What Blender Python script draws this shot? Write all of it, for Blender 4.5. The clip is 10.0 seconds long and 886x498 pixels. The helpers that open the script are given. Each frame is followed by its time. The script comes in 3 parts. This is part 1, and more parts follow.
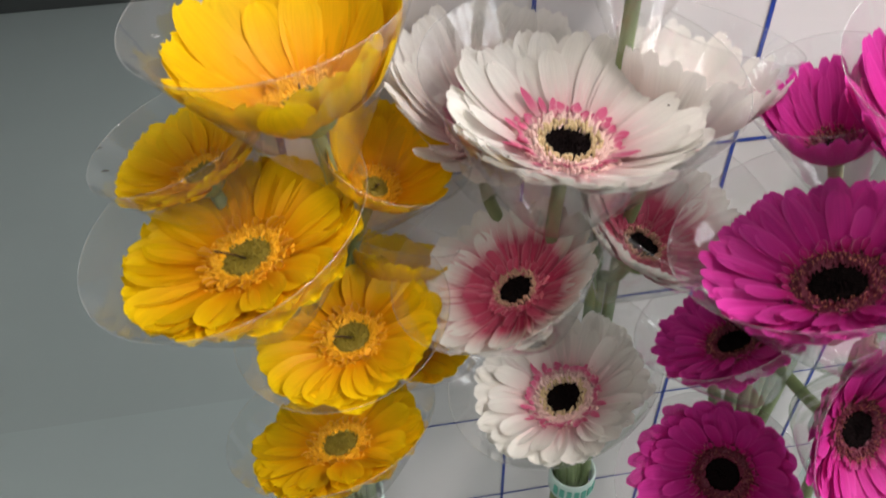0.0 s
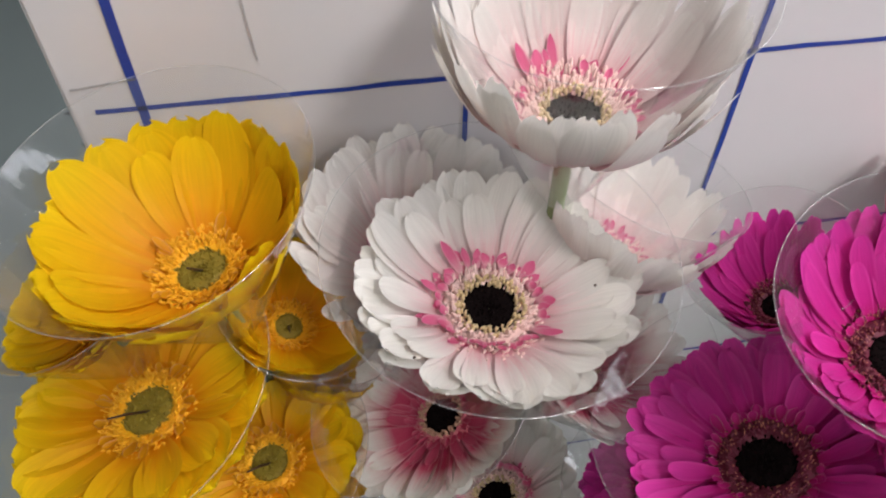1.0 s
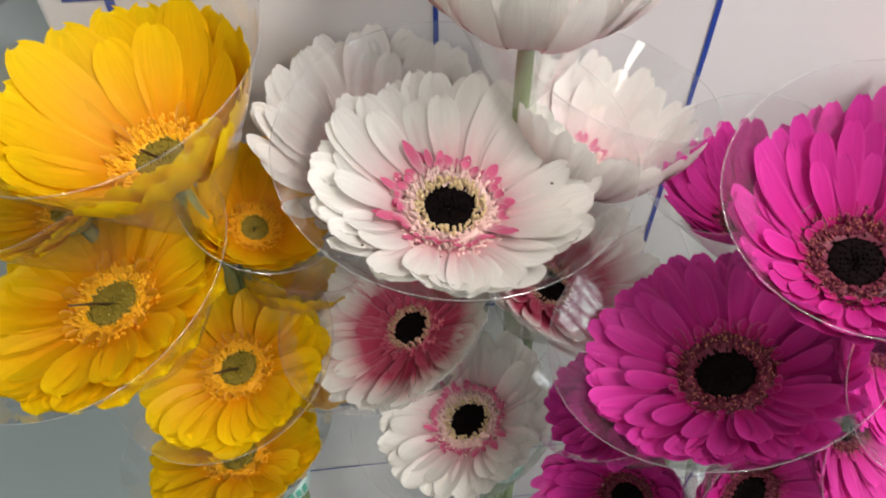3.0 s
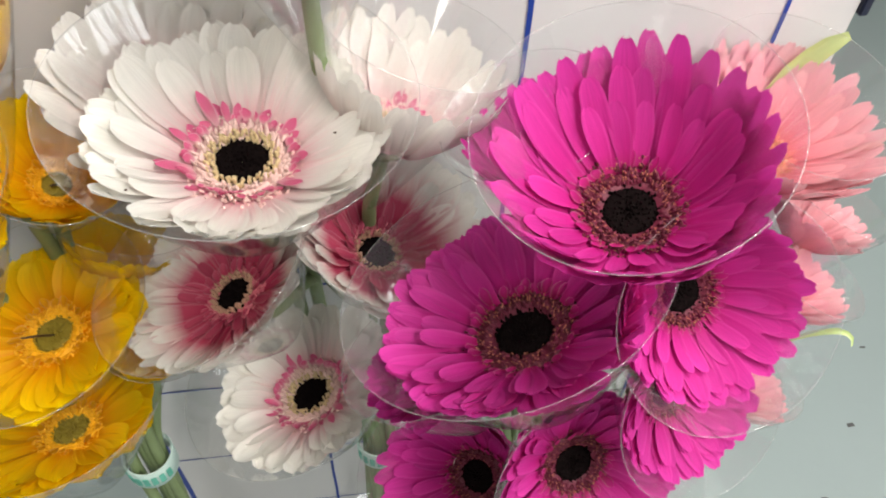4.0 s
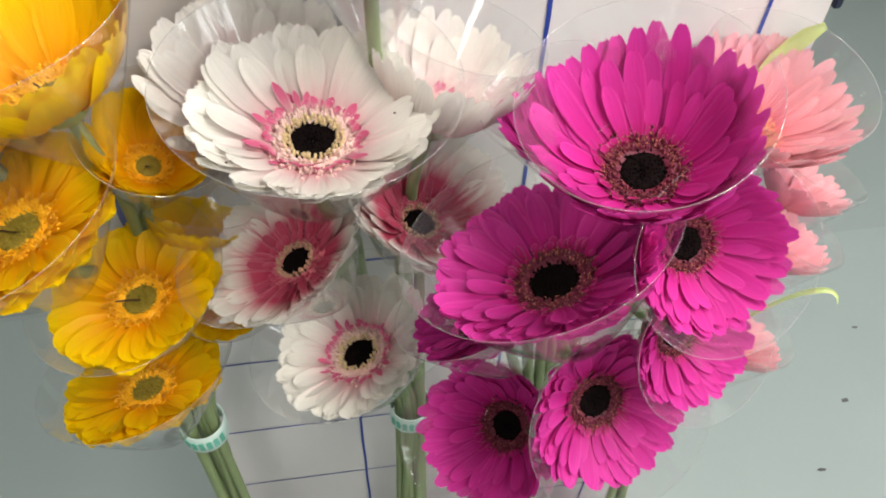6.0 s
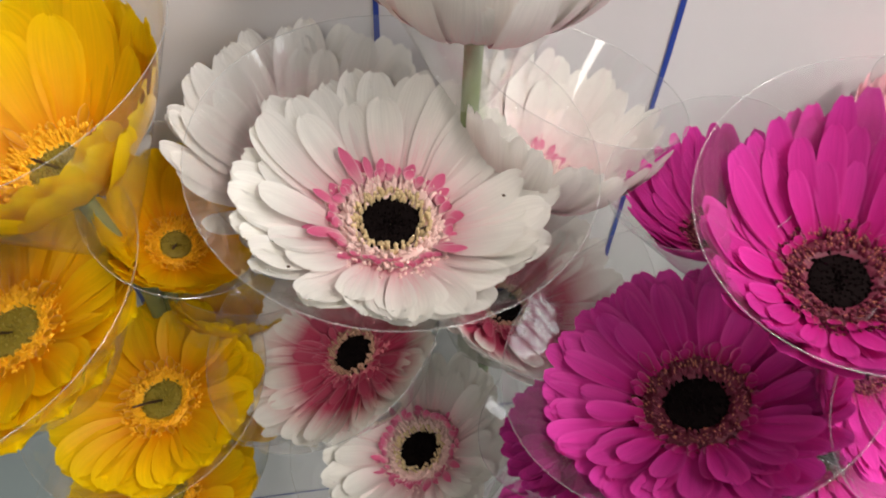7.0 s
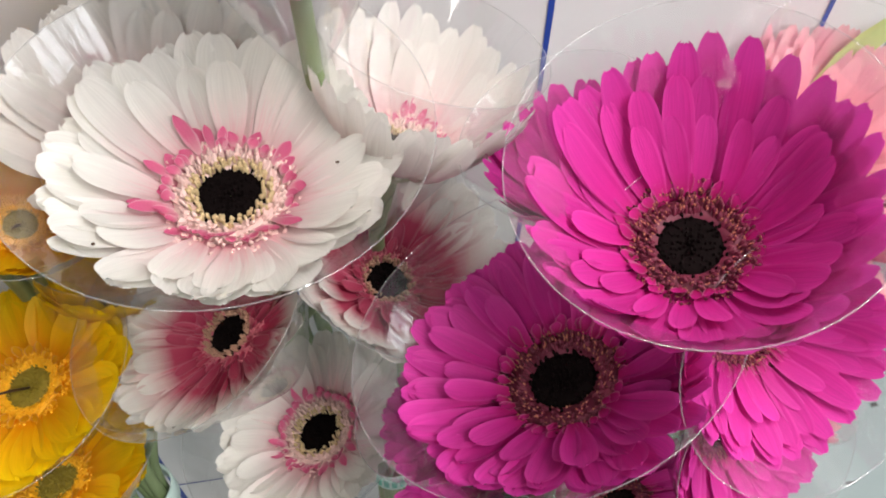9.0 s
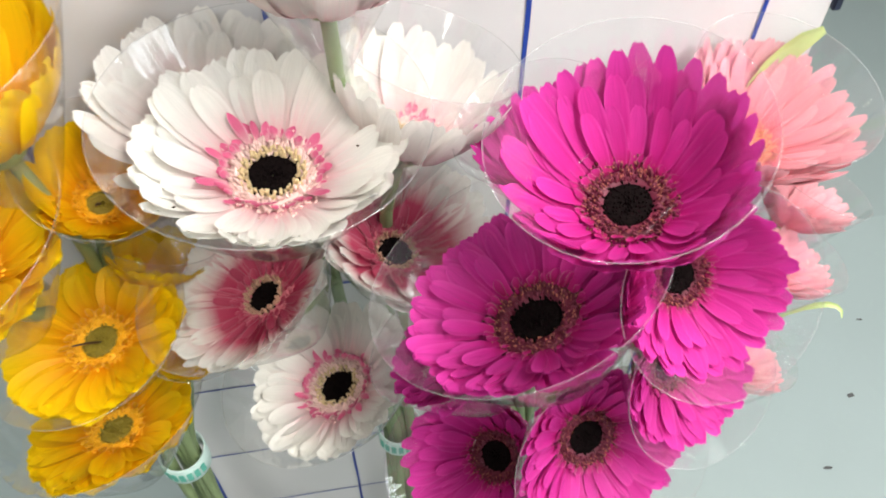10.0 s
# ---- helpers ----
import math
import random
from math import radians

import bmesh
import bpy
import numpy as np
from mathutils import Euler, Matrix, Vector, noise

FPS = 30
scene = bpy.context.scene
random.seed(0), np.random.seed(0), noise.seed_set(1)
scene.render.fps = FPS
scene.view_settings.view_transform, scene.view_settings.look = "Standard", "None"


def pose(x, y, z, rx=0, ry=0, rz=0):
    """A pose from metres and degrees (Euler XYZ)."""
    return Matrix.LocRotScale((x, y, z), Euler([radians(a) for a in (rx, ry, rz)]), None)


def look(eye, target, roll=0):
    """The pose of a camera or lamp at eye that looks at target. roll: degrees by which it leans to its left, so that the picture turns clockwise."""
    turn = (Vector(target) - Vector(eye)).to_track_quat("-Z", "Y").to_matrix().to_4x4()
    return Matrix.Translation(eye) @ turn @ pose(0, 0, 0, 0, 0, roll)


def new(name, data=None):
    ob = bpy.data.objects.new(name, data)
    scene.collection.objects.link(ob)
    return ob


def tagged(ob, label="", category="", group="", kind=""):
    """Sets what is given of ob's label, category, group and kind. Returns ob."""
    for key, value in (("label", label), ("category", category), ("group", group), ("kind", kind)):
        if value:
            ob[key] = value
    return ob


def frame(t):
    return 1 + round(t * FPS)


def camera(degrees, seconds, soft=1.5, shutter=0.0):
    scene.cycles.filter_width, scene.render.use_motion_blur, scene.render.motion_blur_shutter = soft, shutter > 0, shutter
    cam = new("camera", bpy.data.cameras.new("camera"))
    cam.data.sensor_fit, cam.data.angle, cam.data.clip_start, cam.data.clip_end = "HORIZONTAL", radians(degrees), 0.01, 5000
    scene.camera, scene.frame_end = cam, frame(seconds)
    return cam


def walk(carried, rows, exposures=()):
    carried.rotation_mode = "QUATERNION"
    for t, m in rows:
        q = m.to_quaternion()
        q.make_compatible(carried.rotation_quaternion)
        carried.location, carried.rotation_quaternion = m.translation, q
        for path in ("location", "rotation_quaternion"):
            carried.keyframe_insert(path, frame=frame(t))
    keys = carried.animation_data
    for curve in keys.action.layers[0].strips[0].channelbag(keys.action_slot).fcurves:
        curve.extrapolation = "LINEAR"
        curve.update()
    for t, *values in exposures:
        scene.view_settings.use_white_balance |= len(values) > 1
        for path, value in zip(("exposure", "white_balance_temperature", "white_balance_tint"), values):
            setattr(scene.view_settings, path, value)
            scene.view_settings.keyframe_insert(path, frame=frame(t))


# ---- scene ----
cam = camera(57.0, 10.0, soft=1.9, shutter=0.25)
EXPO = [(0.0, 0.12, 6600, 16), (0.5, -0.05, 6450, 16), (1.5, -0.28, 6300, 18), (2.2, -0.15, 6300, 17), (3.5, 0.15, 6700, 12), (4.5, 0.28, 6600, 11), (5.2, 0.28, 6600, 11),
        (6.3, 0.26, 6750, 12), (7.0, -0.08, 6700, 15), (7.5, -0.18, 6600, 16), (8.0, -0.06, 6600, 17), (9.0, 0.17, 6450, 14), (9.5, 0.26, 6450, 13), (10.0, 0.54, 6450, 10)]
PATH = [
    (0, (-0.067, 0.031, 1.026), (0.15, 1.463, -0.353), -1.4),
    (0.5, (-0.037, 0.099, 1.079), (0.135, 1.425, -0.408), -2.0),
    (1, (-0.011, 0.139, 1.094), (0.199, 1.385, -0.457), 0.5),
    (1.5, (0.016, 0.165, 1.12), (0.213, 1.344, -0.483), 1.0),
    (2, (-0.023, 0.153, 1.098), (0.225, 1.352, -0.484), 3.2),
    (2.2, (-0.012, 0.145, 1.093), (0.145, 1.339, -0.504), 0.3),
    (3.3, (0.041, 0.095, 1.063), (0.169, 1.312, -0.52), -0.5),
    (3.5, (0.064, 0.088, 1.06), (0.216, 1.308, -0.518), 0.6),
    (4, (0.098, 0.084, 1.048), (0.302, 1.303, -0.524), 2.7),
    (4.5, (0.114, 0.084, 1.043), (0.338, 1.301, -0.528), 3.0),
    (5, (0.104, 0.07, 1.045), (0.324, 1.296, -0.52), 1.9),
    (6.3, (0.047, 0.023, 1.092), (0.26, 1.257, -0.468), 1.7),
    (6.5, (0.036, 0.05, 1.08), (0.261, 1.286, -0.476), 2.0),
    (7, (0.031, 0.135, 1.042), (0.251, 1.345, -0.536), 2.5),
    (7.5, (0.037, 0.161, 1.023), (0.242, 1.352, -0.57), 2.1),
    (8, (0.038, 0.156, 1.024), (0.249, 1.334, -0.579), 2.4),
    (8.5, (0.084, 0.145, 1.018), (0.27, 1.317, -0.592), 0.9),
    (9, (0.096, 0.137, 1.024), (0.298, 1.304, -0.588), 0.8),
    (9.5, (0.097, 0.134, 1.024), (0.309, 1.302, -0.586), 1.0),
    (10, (0.086, 0.065, 1.078), (0.29, 1.27, -0.505), 0.1),
]
walk(cam, [(t, look(eye, target, roll)) for t, eye, target, roll in PATH], exposures=EXPO)

# the picture's overlapping clear cups need many see-through layers
scene.cycles.transparent_max_bounces = 32

FLOOR = -0.15      # floor level
WALL_Y = 0.45      # front face of the white board
CEIL = 2.25

# ---- world and lamps ----
world = bpy.data.worlds.new("world")
scene.world = world
world.use_nodes = True
world.node_tree.nodes["Background"].inputs[0].default_value = (0.8, 0.88, 1.0, 1)
world.node_tree.nodes["Background"].inputs[1].default_value = 0.05

# third lamp, at left: an added unseen fill that lifts the shaded lower flowers
LAMPS = [(0.60, 0.75), (0.72, -0.50), (-0.55, -0.95)]
LAMP_WATTS = (20.0, 36.0, 11.0)
WINDOW_WATTS = 50.0
for (lx, ly), watts in zip(LAMPS, LAMP_WATTS):
    ld = bpy.data.lights.new("tube_light", "AREA")
    ld.shape, ld.size, ld.size_y = "RECTANGLE", 0.26, 1.16
    ld.energy, ld.color = watts, (1.0, 0.965, 0.90)
    lo = new("tube_light", ld)
    lo.matrix_world = pose(lx, ly, CEIL - 0.075)
ld = bpy.data.lights.new("window_daylight", "AREA")
ld.shape, ld.size, ld.size_y = "RECTANGLE", 2.2, 1.15
ld.energy, ld.color = WINDOW_WATTS, (0.93, 0.97, 1.0)
lo = new("window_daylight", ld)
lo.matrix_world = look((2.36, -0.2, 1.525), (0.0, -0.2, 1.525))


# ---- materials ----
def mat(name):
    m = bpy.data.materials.new(name)
    m.use_nodes = True
    nt = m.node_tree
    b = nt.nodes["Principled BSDF"]
    return m, nt, b


def node(nt, kind, **inputs):
    n = nt.nodes.new(kind)
    for k, v in inputs.items():
        n.inputs[k.replace("_", " ")].default_value = v
    return n


def ramp(nt, fac, stops):
    r = nt.nodes.new("ShaderNodeValToRGB")
    e = r.color_ramp.elements
    while len(e) < len(stops):
        e.new(0.5)
    for el, (p, c) in zip(e, stops):
        el.position, el.color = p, (*c, 1)
    nt.links.new(fac, r.inputs[0])
    return r.outputs[0]


def mixc(nt, fac, a, b, blend="MIX"):
    n = nt.nodes.new("ShaderNodeMix")
    n.data_type, n.blend_type = "RGBA", blend
    for sock, v in ((0, fac), (6, a), (7, b)):
        if hasattr(v, "links"):
            nt.links.new(v, n.inputs[sock])
        elif isinstance(v, tuple):
            n.inputs[sock].default_value = (*v, 1)
        else:
            n.inputs[sock].default_value = v
    return n.outputs[2]


def plain(name, base, rough=0.5, metal=0.0, scale=40.0, amount=0.12, bump=0.0, spec=0.5):
    """A surface with two scales of mottling and optional relief."""
    m, nt, b = mat(name)
    tc = node(nt, "ShaderNodeTexCoord")
    n1 = node(nt, "ShaderNodeTexNoise", Scale=scale, Detail=5.0)
    n2 = node(nt, "ShaderNodeTexNoise", Scale=scale / 9, Detail=2.0)
    for n in (n1, n2):
        nt.links.new(tc.outputs["Object"], n.inputs["Vector"])
    dark = tuple(c * (1 - amount) for c in base)
    light = tuple(min(1, c * (1 + amount)) for c in base)
    c = mixc(nt, n2.outputs[0], mixc(nt, n1.outputs[0], dark, light), base)
    nt.links.new(c, b.inputs["Base Color"])
    b.inputs["Roughness"].default_value = rough
    b.inputs["Metallic"].default_value = metal
    b.inputs["Specular IOR Level"].default_value = spec
    if bump:
        bp = node(nt, "ShaderNodeBump", Strength=bump, Distance=0.002)
        nt.links.new(n1.outputs[0], bp.inputs["Height"])
        nt.links.new(bp.outputs[0], b.inputs["Normal"])
    return m


def petal_material(name, stops, streak=(0, 0, 0), streak_amount=0.0, vein=0.10, translucent=0.3, rough=0.5, streak_reach=0.6, margin=(1, 1, 1), margin_amount=0.12):
    """Colour runs from petal base to tip (UV y); fine veins run along it; coloured streaks start at the base."""
    m, nt, b = mat(name)
    uv = node(nt, "ShaderNodeUVMap")
    sep = node(nt, "ShaderNodeSeparateXYZ")
    nt.links.new(uv.outputs[0], sep.inputs[0])
    info = node(nt, "ShaderNodeObjectInfo")
    # every petal its own shift along the pattern
    mp = node(nt, "ShaderNodeVectorMath")
    mp.operation = "MULTIPLY_ADD"
    nt.links.new(uv.outputs[0], mp.inputs[0])
    mp.inputs[1].default_value = (22.0, 1.6, 1.0)
    cmb = node(nt, "ShaderNodeCombineXYZ")
    mul = node(nt, "ShaderNodeMath")
    mul.operation = "MULTIPLY"
    mul.inputs[1].default_value = 57.0
    nt.links.new(info.outputs["Random"], mul.inputs[0])
    nt.links.new(mul.outputs[0], cmb.inputs[2])
    nt.links.new(cmb.outputs[0], mp.inputs[2])
    veins = node(nt, "ShaderNodeTexNoise", Scale=1.0, Detail=3.0, Roughness=0.6)
    nt.links.new(mp.outputs[0], veins.inputs["Vector"])
    base = ramp(nt, sep.outputs[1], stops)
    if streak_amount:
        fade = ramp(nt, sep.outputs[1], [(0.0, (1, 1, 1)), (streak_reach, (0, 0, 0))])
        lines = ramp(nt, veins.outputs[0], [(0.48, (0, 0, 0)), (0.62, (1, 1, 1))])
        f = node(nt, "ShaderNodeMath")
        f.operation = "MULTIPLY"
        nt.links.new(fade, f.inputs[0])
        nt.links.new(lines, f.inputs[1])
        f2 = node(nt, "ShaderNodeMath")
        f2.operation = "MULTIPLY"
        f2.inputs[1].default_value = streak_amount
        nt.links.new(f.outputs[0], f2.inputs[0])
        base = mixc(nt, f2.outputs[0], base, streak)
    shade = ramp(nt, veins.outputs[0], [(0.35, (1 - vein * 2,) * 3), (0.65, (1.0, 1.0, 1.0))])
    col = mixc(nt, 1.0, base, shade, "MULTIPLY")
    # paler margin
    off = node(nt, "ShaderNodeMath")
    off.operation = "SUBTRACT"
    off.inputs[1].default_value = 0.5
    nt.links.new(sep.outputs[0], off.inputs[0])
    ab = node(nt, "ShaderNodeMath")
    ab.operation = "ABSOLUTE"
    nt.links.new(off.outputs[0], ab.inputs[0])
    edge = ramp(nt, ab.outputs[0], [(0.36, (0, 0, 0)), (0.5, (margin_amount,) * 3)])
    col = mixc(nt, edge, col, margin)
    # petals differ a little from one another
    vary = ramp(nt, info.outputs["Random"], [(0.0, (0.86, 0.86, 0.86)), (1.0, (1.0, 1.0, 1.0))])
    col = mixc(nt, 1.0, col, vary, "MULTIPLY")
    nt.links.new(col, b.inputs["Base Color"])
    b.inputs["Roughness"].default_value = rough
    b.inputs["Specular IOR Level"].default_value = 0.2
    bp = node(nt, "ShaderNodeBump", Strength=0.25, Distance=0.0006)
    nt.links.new(veins.outputs[0], bp.inputs["Height"])
    nt.links.new(bp.outputs[0], b.inputs["Normal"])
    tr = node(nt, "ShaderNodeBsdfTranslucent")
    nt.links.new(col, tr.inputs[0])
    mx = node(nt, "ShaderNodeMixShader")
    mx.inputs[0].default_value = translucent
    nt.links.new(b.outputs[0], mx.inputs[1])
    nt.links.new(tr.outputs[0], mx.inputs[2])
    nt.links.new(mx.outputs[0], nt.nodes["Material Output"].inputs[0])
    return m


def clear_plastic(name, haze=0.05, bump=0.0):
    """Thin clear film: lets light straight through, reflects by Fresnel, with a faint milky haze."""
    m, nt, b = mat(name)
    nt.nodes.remove(b)
    t = node(nt, "ShaderNodeBsdfTransparent")
    t.inputs[0].default_value = (0.985, 0.99, 0.99, 1)
    d = node(nt, "ShaderNodeBsdfDiffuse")
    d.inputs[0].default_value = (0.85, 0.87, 0.88, 1)
    g = node(nt, "ShaderNodeBsdfGlossy")
    g.inputs["Roughness"].default_value = 0.035
    lw = node(nt, "ShaderNodeLayerWeight", Blend=0.5)
    pw = node(nt, "ShaderNodeMath")
    pw.operation = "POWER"
    pw.inputs[1].default_value = 4.0
    nt.links.new(lw.outputs["Facing"], pw.inputs[0])
    fr = node(nt, "ShaderNodeMath")
    fr.operation = "MULTIPLY_ADD"
    fr.inputs[1].default_value = 0.6
    fr.inputs[2].default_value = 0.085
    nt.links.new(pw.outputs[0], fr.inputs[0])
    tc = node(nt, "ShaderNodeTexCoord")
    n1 = node(nt, "ShaderNodeTexNoise", Scale=55.0, Detail=3.0)
    nt.links.new(tc.outputs["Object"], n1.inputs["Vector"])
    bp = node(nt, "ShaderNodeBump", Strength=bump, Distance=0.001)
    nt.links.new(n1.outputs[0], bp.inputs["Height"])
    nt.links.new(bp.outputs[0], g.inputs["Normal"])
    m1 = node(nt, "ShaderNodeMixShader")
    m1.inputs[0].default_value = haze
    nt.links.new(t.outputs[0], m1.inputs[1])
    nt.links.new(d.outputs[0], m1.inputs[2])
    m2 = node(nt, "ShaderNodeMixShader")
    nt.links.new(fr.outputs[0], m2.inputs[0])
    nt.links.new(m1.outputs[0], m2.inputs[1])
    nt.links.new(g.outputs[0], m2.inputs[2])
    nt.links.new(m2.outputs[0], nt.nodes["Material Output"].inputs[0])
    return m


WHITE = (0.905, 0.89, 0.835)
PETALS = {
    "white": petal_material("white_petal", [(0.0, (0.78, 0.30, 0.38)), (0.13, (0.84, 0.58, 0.58)), (0.4, (0.88, 0.77, 0.74)), (0.75, WHITE)],
                            (0.66, 0.12, 0.24), 0.42, vein=0.04, translucent=0.3),
    "rosy": petal_material("rosy_white_petal", [(0.0, (0.74, 0.22, 0.32)), (0.18, (0.85, 0.57, 0.57)), (0.45, (0.90, 0.78, 0.75)), (0.9, (0.91, 0.885, 0.835))],
                           (0.66, 0.12, 0.24), 0.5, vein=0.04, translucent=0.3, streak_reach=0.75),
    "blush": petal_material("blush_petal", [(0.0, (0.46, 0.03, 0.09)), (0.42, (0.56, 0.08, 0.15)), (0.66, (0.83, 0.66, 0.63)), (0.85, WHITE)],
                            (0.52, 0.03, 0.10), 0.85, vein=0.04, streak_reach=0.95, translucent=0.3),
    "yellow": petal_material("yellow_petal", [(0.0, (0.80, 0.25, 0.001)), (0.35, (0.92, 0.45, 0.001)), (1.0, (0.96, 0.67, 0.002))],
                             (0.55, 0.13, 0.002), 0.32, vein=0.05, translucent=0.32, margin=(0.96, 0.64, 0.01), margin_amount=0.3),
    "magenta": petal_material("magenta_petal", [(0.0, (0.44, 0.009, 0.13)), (0.3, (0.62, 0.022, 0.28)), (1.0, (0.74, 0.054, 0.40))],
                              (0.40, 0.004, 0.14), 0.3, vein=0.07, margin=(0.85, 0.14, 0.55), margin_amount=0.24),
    "salmon": petal_material("salmon_petal", [(0.0, (0.75, 0.13, 0.13)), (0.4, (0.85, 0.30, 0.36)), (1.0, (0.90, 0.49, 0.54))],
                             (0.70, 0.10, 0.10), 0.4, vein=0.06, margin=(0.9, 0.55, 0.55), margin_amount=0.2),
}
INNER = {
    "white": petal_material("pink_inner_petal", [(0.0, (0.80, 0.42, 0.47)), (0.45, (0.76, 0.17, 0.31)), (1.0, (0.74, 0.13, 0.29))], vein=0.05, margin_amount=0.3),
    "blush": petal_material("rose_inner_petal", [(0.0, (0.45, 0.04, 0.10)), (1.0, (0.55, 0.09, 0.16))], vein=0.05),
    "yellow": petal_material("orange_inner_petal", [(0.0, (0.65, 0.25, 0.004)), (1.0, (0.82, 0.40, 0.004))], vein=0.05),
    "magenta": petal_material("crimson_inner_petal", [(0.0, (0.30, 0.006, 0.07)), (1.0, (0.60, 0.02, 0.26))], vein=0.05),
    "salmon": petal_material("coral_inner_petal", [(0.0, (0.75, 0.15, 0.13)), (1.0, (0.85, 0.30, 0.28))], vein=0.05),
}
INNER["rosy"] = INNER["white"]
FLORET = {
    "white": plain("blush_floret", (0.79, 0.56, 0.52), 0.6, scale=300, amount=0.25),
    "blush": plain("rose_floret", (0.50, 0.12, 0.16), 0.6, scale=300, amount=0.25),
    "yellow": plain("orange_floret", (0.84, 0.41, 0.003), 0.6, scale=300, amount=0.25),
    "magenta": plain("wine_floret", (0.12, 0.008, 0.028), 0.6, scale=300, amount=0.3),
    "salmon": plain("coral_floret", (0.70, 0.25, 0.15), 0.6, scale=300, amount=0.25),
}
FLORET["rosy"] = FLORET["white"]
ANTHER = {
    "white": plain("cream_anther", (0.62, 0.47, 0.26), 0.6, scale=300, amount=0.25),
    "blush": plain("tan_anther", (0.42, 0.24, 0.16), 0.6, scale=300, amount=0.25),
    "yellow": plain("amber_anther", (0.82, 0.43, 0.006), 0.6, scale=300, amount=0.25),
    "magenta": plain("gold_anther", (0.38, 0.13, 0.08), 0.6, scale=300, amount=0.3),
    "salmon": plain("straw_anther", (0.60, 0.35, 0.12), 0.6, scale=300, amount=0.25),
}
ANTHER["rosy"] = ANTHER["white"]
DARK_DISC = plain("black_disc", (0.006, 0.004, 0.004), 0.85, scale=400, amount=0.5, bump=0.3, spec=0.02)
GREEN_DISC = plain("olive_disc", (0.21, 0.155, 0.008), 0.7, scale=400, amount=0.3, bump=0.3)
STEM = plain("green_stem", (0.19, 0.25, 0.11), 0.5, scale=90, amount=0.25, bump=0.2)
CALYX = plain("calyx_green", (0.20, 0.26, 0.09), 0.6, scale=120, amount=0.25, bump=0.3)
LEAF = plain("leaf_green", (0.46, 0.56, 0.22), 0.5, scale=60, amount=0.25, bump=0.2)
PICK = plain("brown_pick", (0.05, 0.022, 0.008), 0.6, scale=200, amount=0.3)
FILM = clear_plastic("clear_cup_plastic", 0.030, 0.10)
RIM = clear_plastic("cup_rim_plastic", 0.08, 0.0)
BAND = plain("pale_teal_band", (0.55, 0.70, 0.65), 0.4, scale=60, amount=0.05)
BAND_INK = plain("green_band_ink", (0.10, 0.42, 0.32), 0.5, scale=200, amount=0.2)
BOARD = plain("white_board", (0.66, 0.645, 0.65), 0.32, scale=14, amount=0.035, bump=0.03)
INK = plain("blue_marker", (0.012, 0.045, 0.30), 0.4, scale=260, amount=0.5)
PENCIL = plain("pencil", (0.42, 0.41, 0.41), 0.6, scale=300, amount=0.3)
TRIM = plain("navy_edge_trim", (0.012, 0.016, 0.04), 0.4, scale=60, amount=0.2)
FLOORM = plain("grey_painted_floor", (0.255, 0.305, 0.30), 0.38, scale=5, amount=0.07, bump=0.04)
FLOORFAR = plain("dark_grey_floor", (0.235, 0.28, 0.275), 0.4, scale=5, amount=0.08, bump=0.04)
GRIME = plain("floor_speck", (0.06, 0.06, 0.06), 0.8, scale=200, amount=0.3)
WALLM = plain("pale_wall", (0.50, 0.51, 0.50), 0.6, scale=8, amount=0.05)
DARKM = plain("dark_base", (0.03, 0.035, 0.035), 0.5, scale=20, amount=0.2)
CEILM = plain("ceiling_white", (0.75, 0.75, 0.74), 0.8, scale=10, amount=0.04)
METAL = plain("lamp_white_metal", (0.7, 0.7, 0.7), 0.4, scale=20, amount=0.05)
BUCKET = plain("black_bucket_plastic", (0.02, 0.022, 0.022), 0.45, scale=60, amount=0.2)


# ---- building helpers ----
def part(name, bm, material, parent, label="", smooth=True):
    me = bpy.data.meshes.new(name)
    bm.to_mesh(me)
    bm.free()
    me.materials.append(material)
    if smooth:
        me.polygons.foreach_set("use_smooth", [True] * len(me.polygons))
    ob = new(name, me)
    if parent is not None:
        ob.parent = parent
        ob.matrix_basis = Matrix()
    if label:
        tagged(ob, label)
    return ob


def box(bm, x0, y0, z0, x1, y1, z1, bevel=0.0):
    g = bmesh.ops.create_cube(bm, size=1.0, matrix=Matrix.Translation(((x0 + x1) / 2, (y0 + y1) / 2, (z0 + z1) / 2)) @ Matrix.Diagonal((x1 - x0, y1 - y0, z1 - z0, 1)))
    if bevel:
        es = {e for v in g["verts"] for e in v.link_edges}
        bmesh.ops.bevel(bm, geom=list(es), offset=bevel, segments=2, affect="EDGES")


def lathe(bm, profile, seg=40, closed=False):
    """Turn (radius, height) pairs about z."""
    rings = []
    for r, z in profile:
        rings.append([bm.verts.new((r * math.cos(2 * math.pi * i / seg), r * math.sin(2 * math.pi * i / seg), z)) for i in range(seg)])
    for a, b in zip(rings, rings[1:]):
        for i in range(seg):
            bm.faces.new((a[i], a[(i + 1) % seg], b[(i + 1) % seg], b[i]))
    if closed:
        bm.faces.new(list(reversed(rings[0])))
        bm.faces.new(rings[-1])


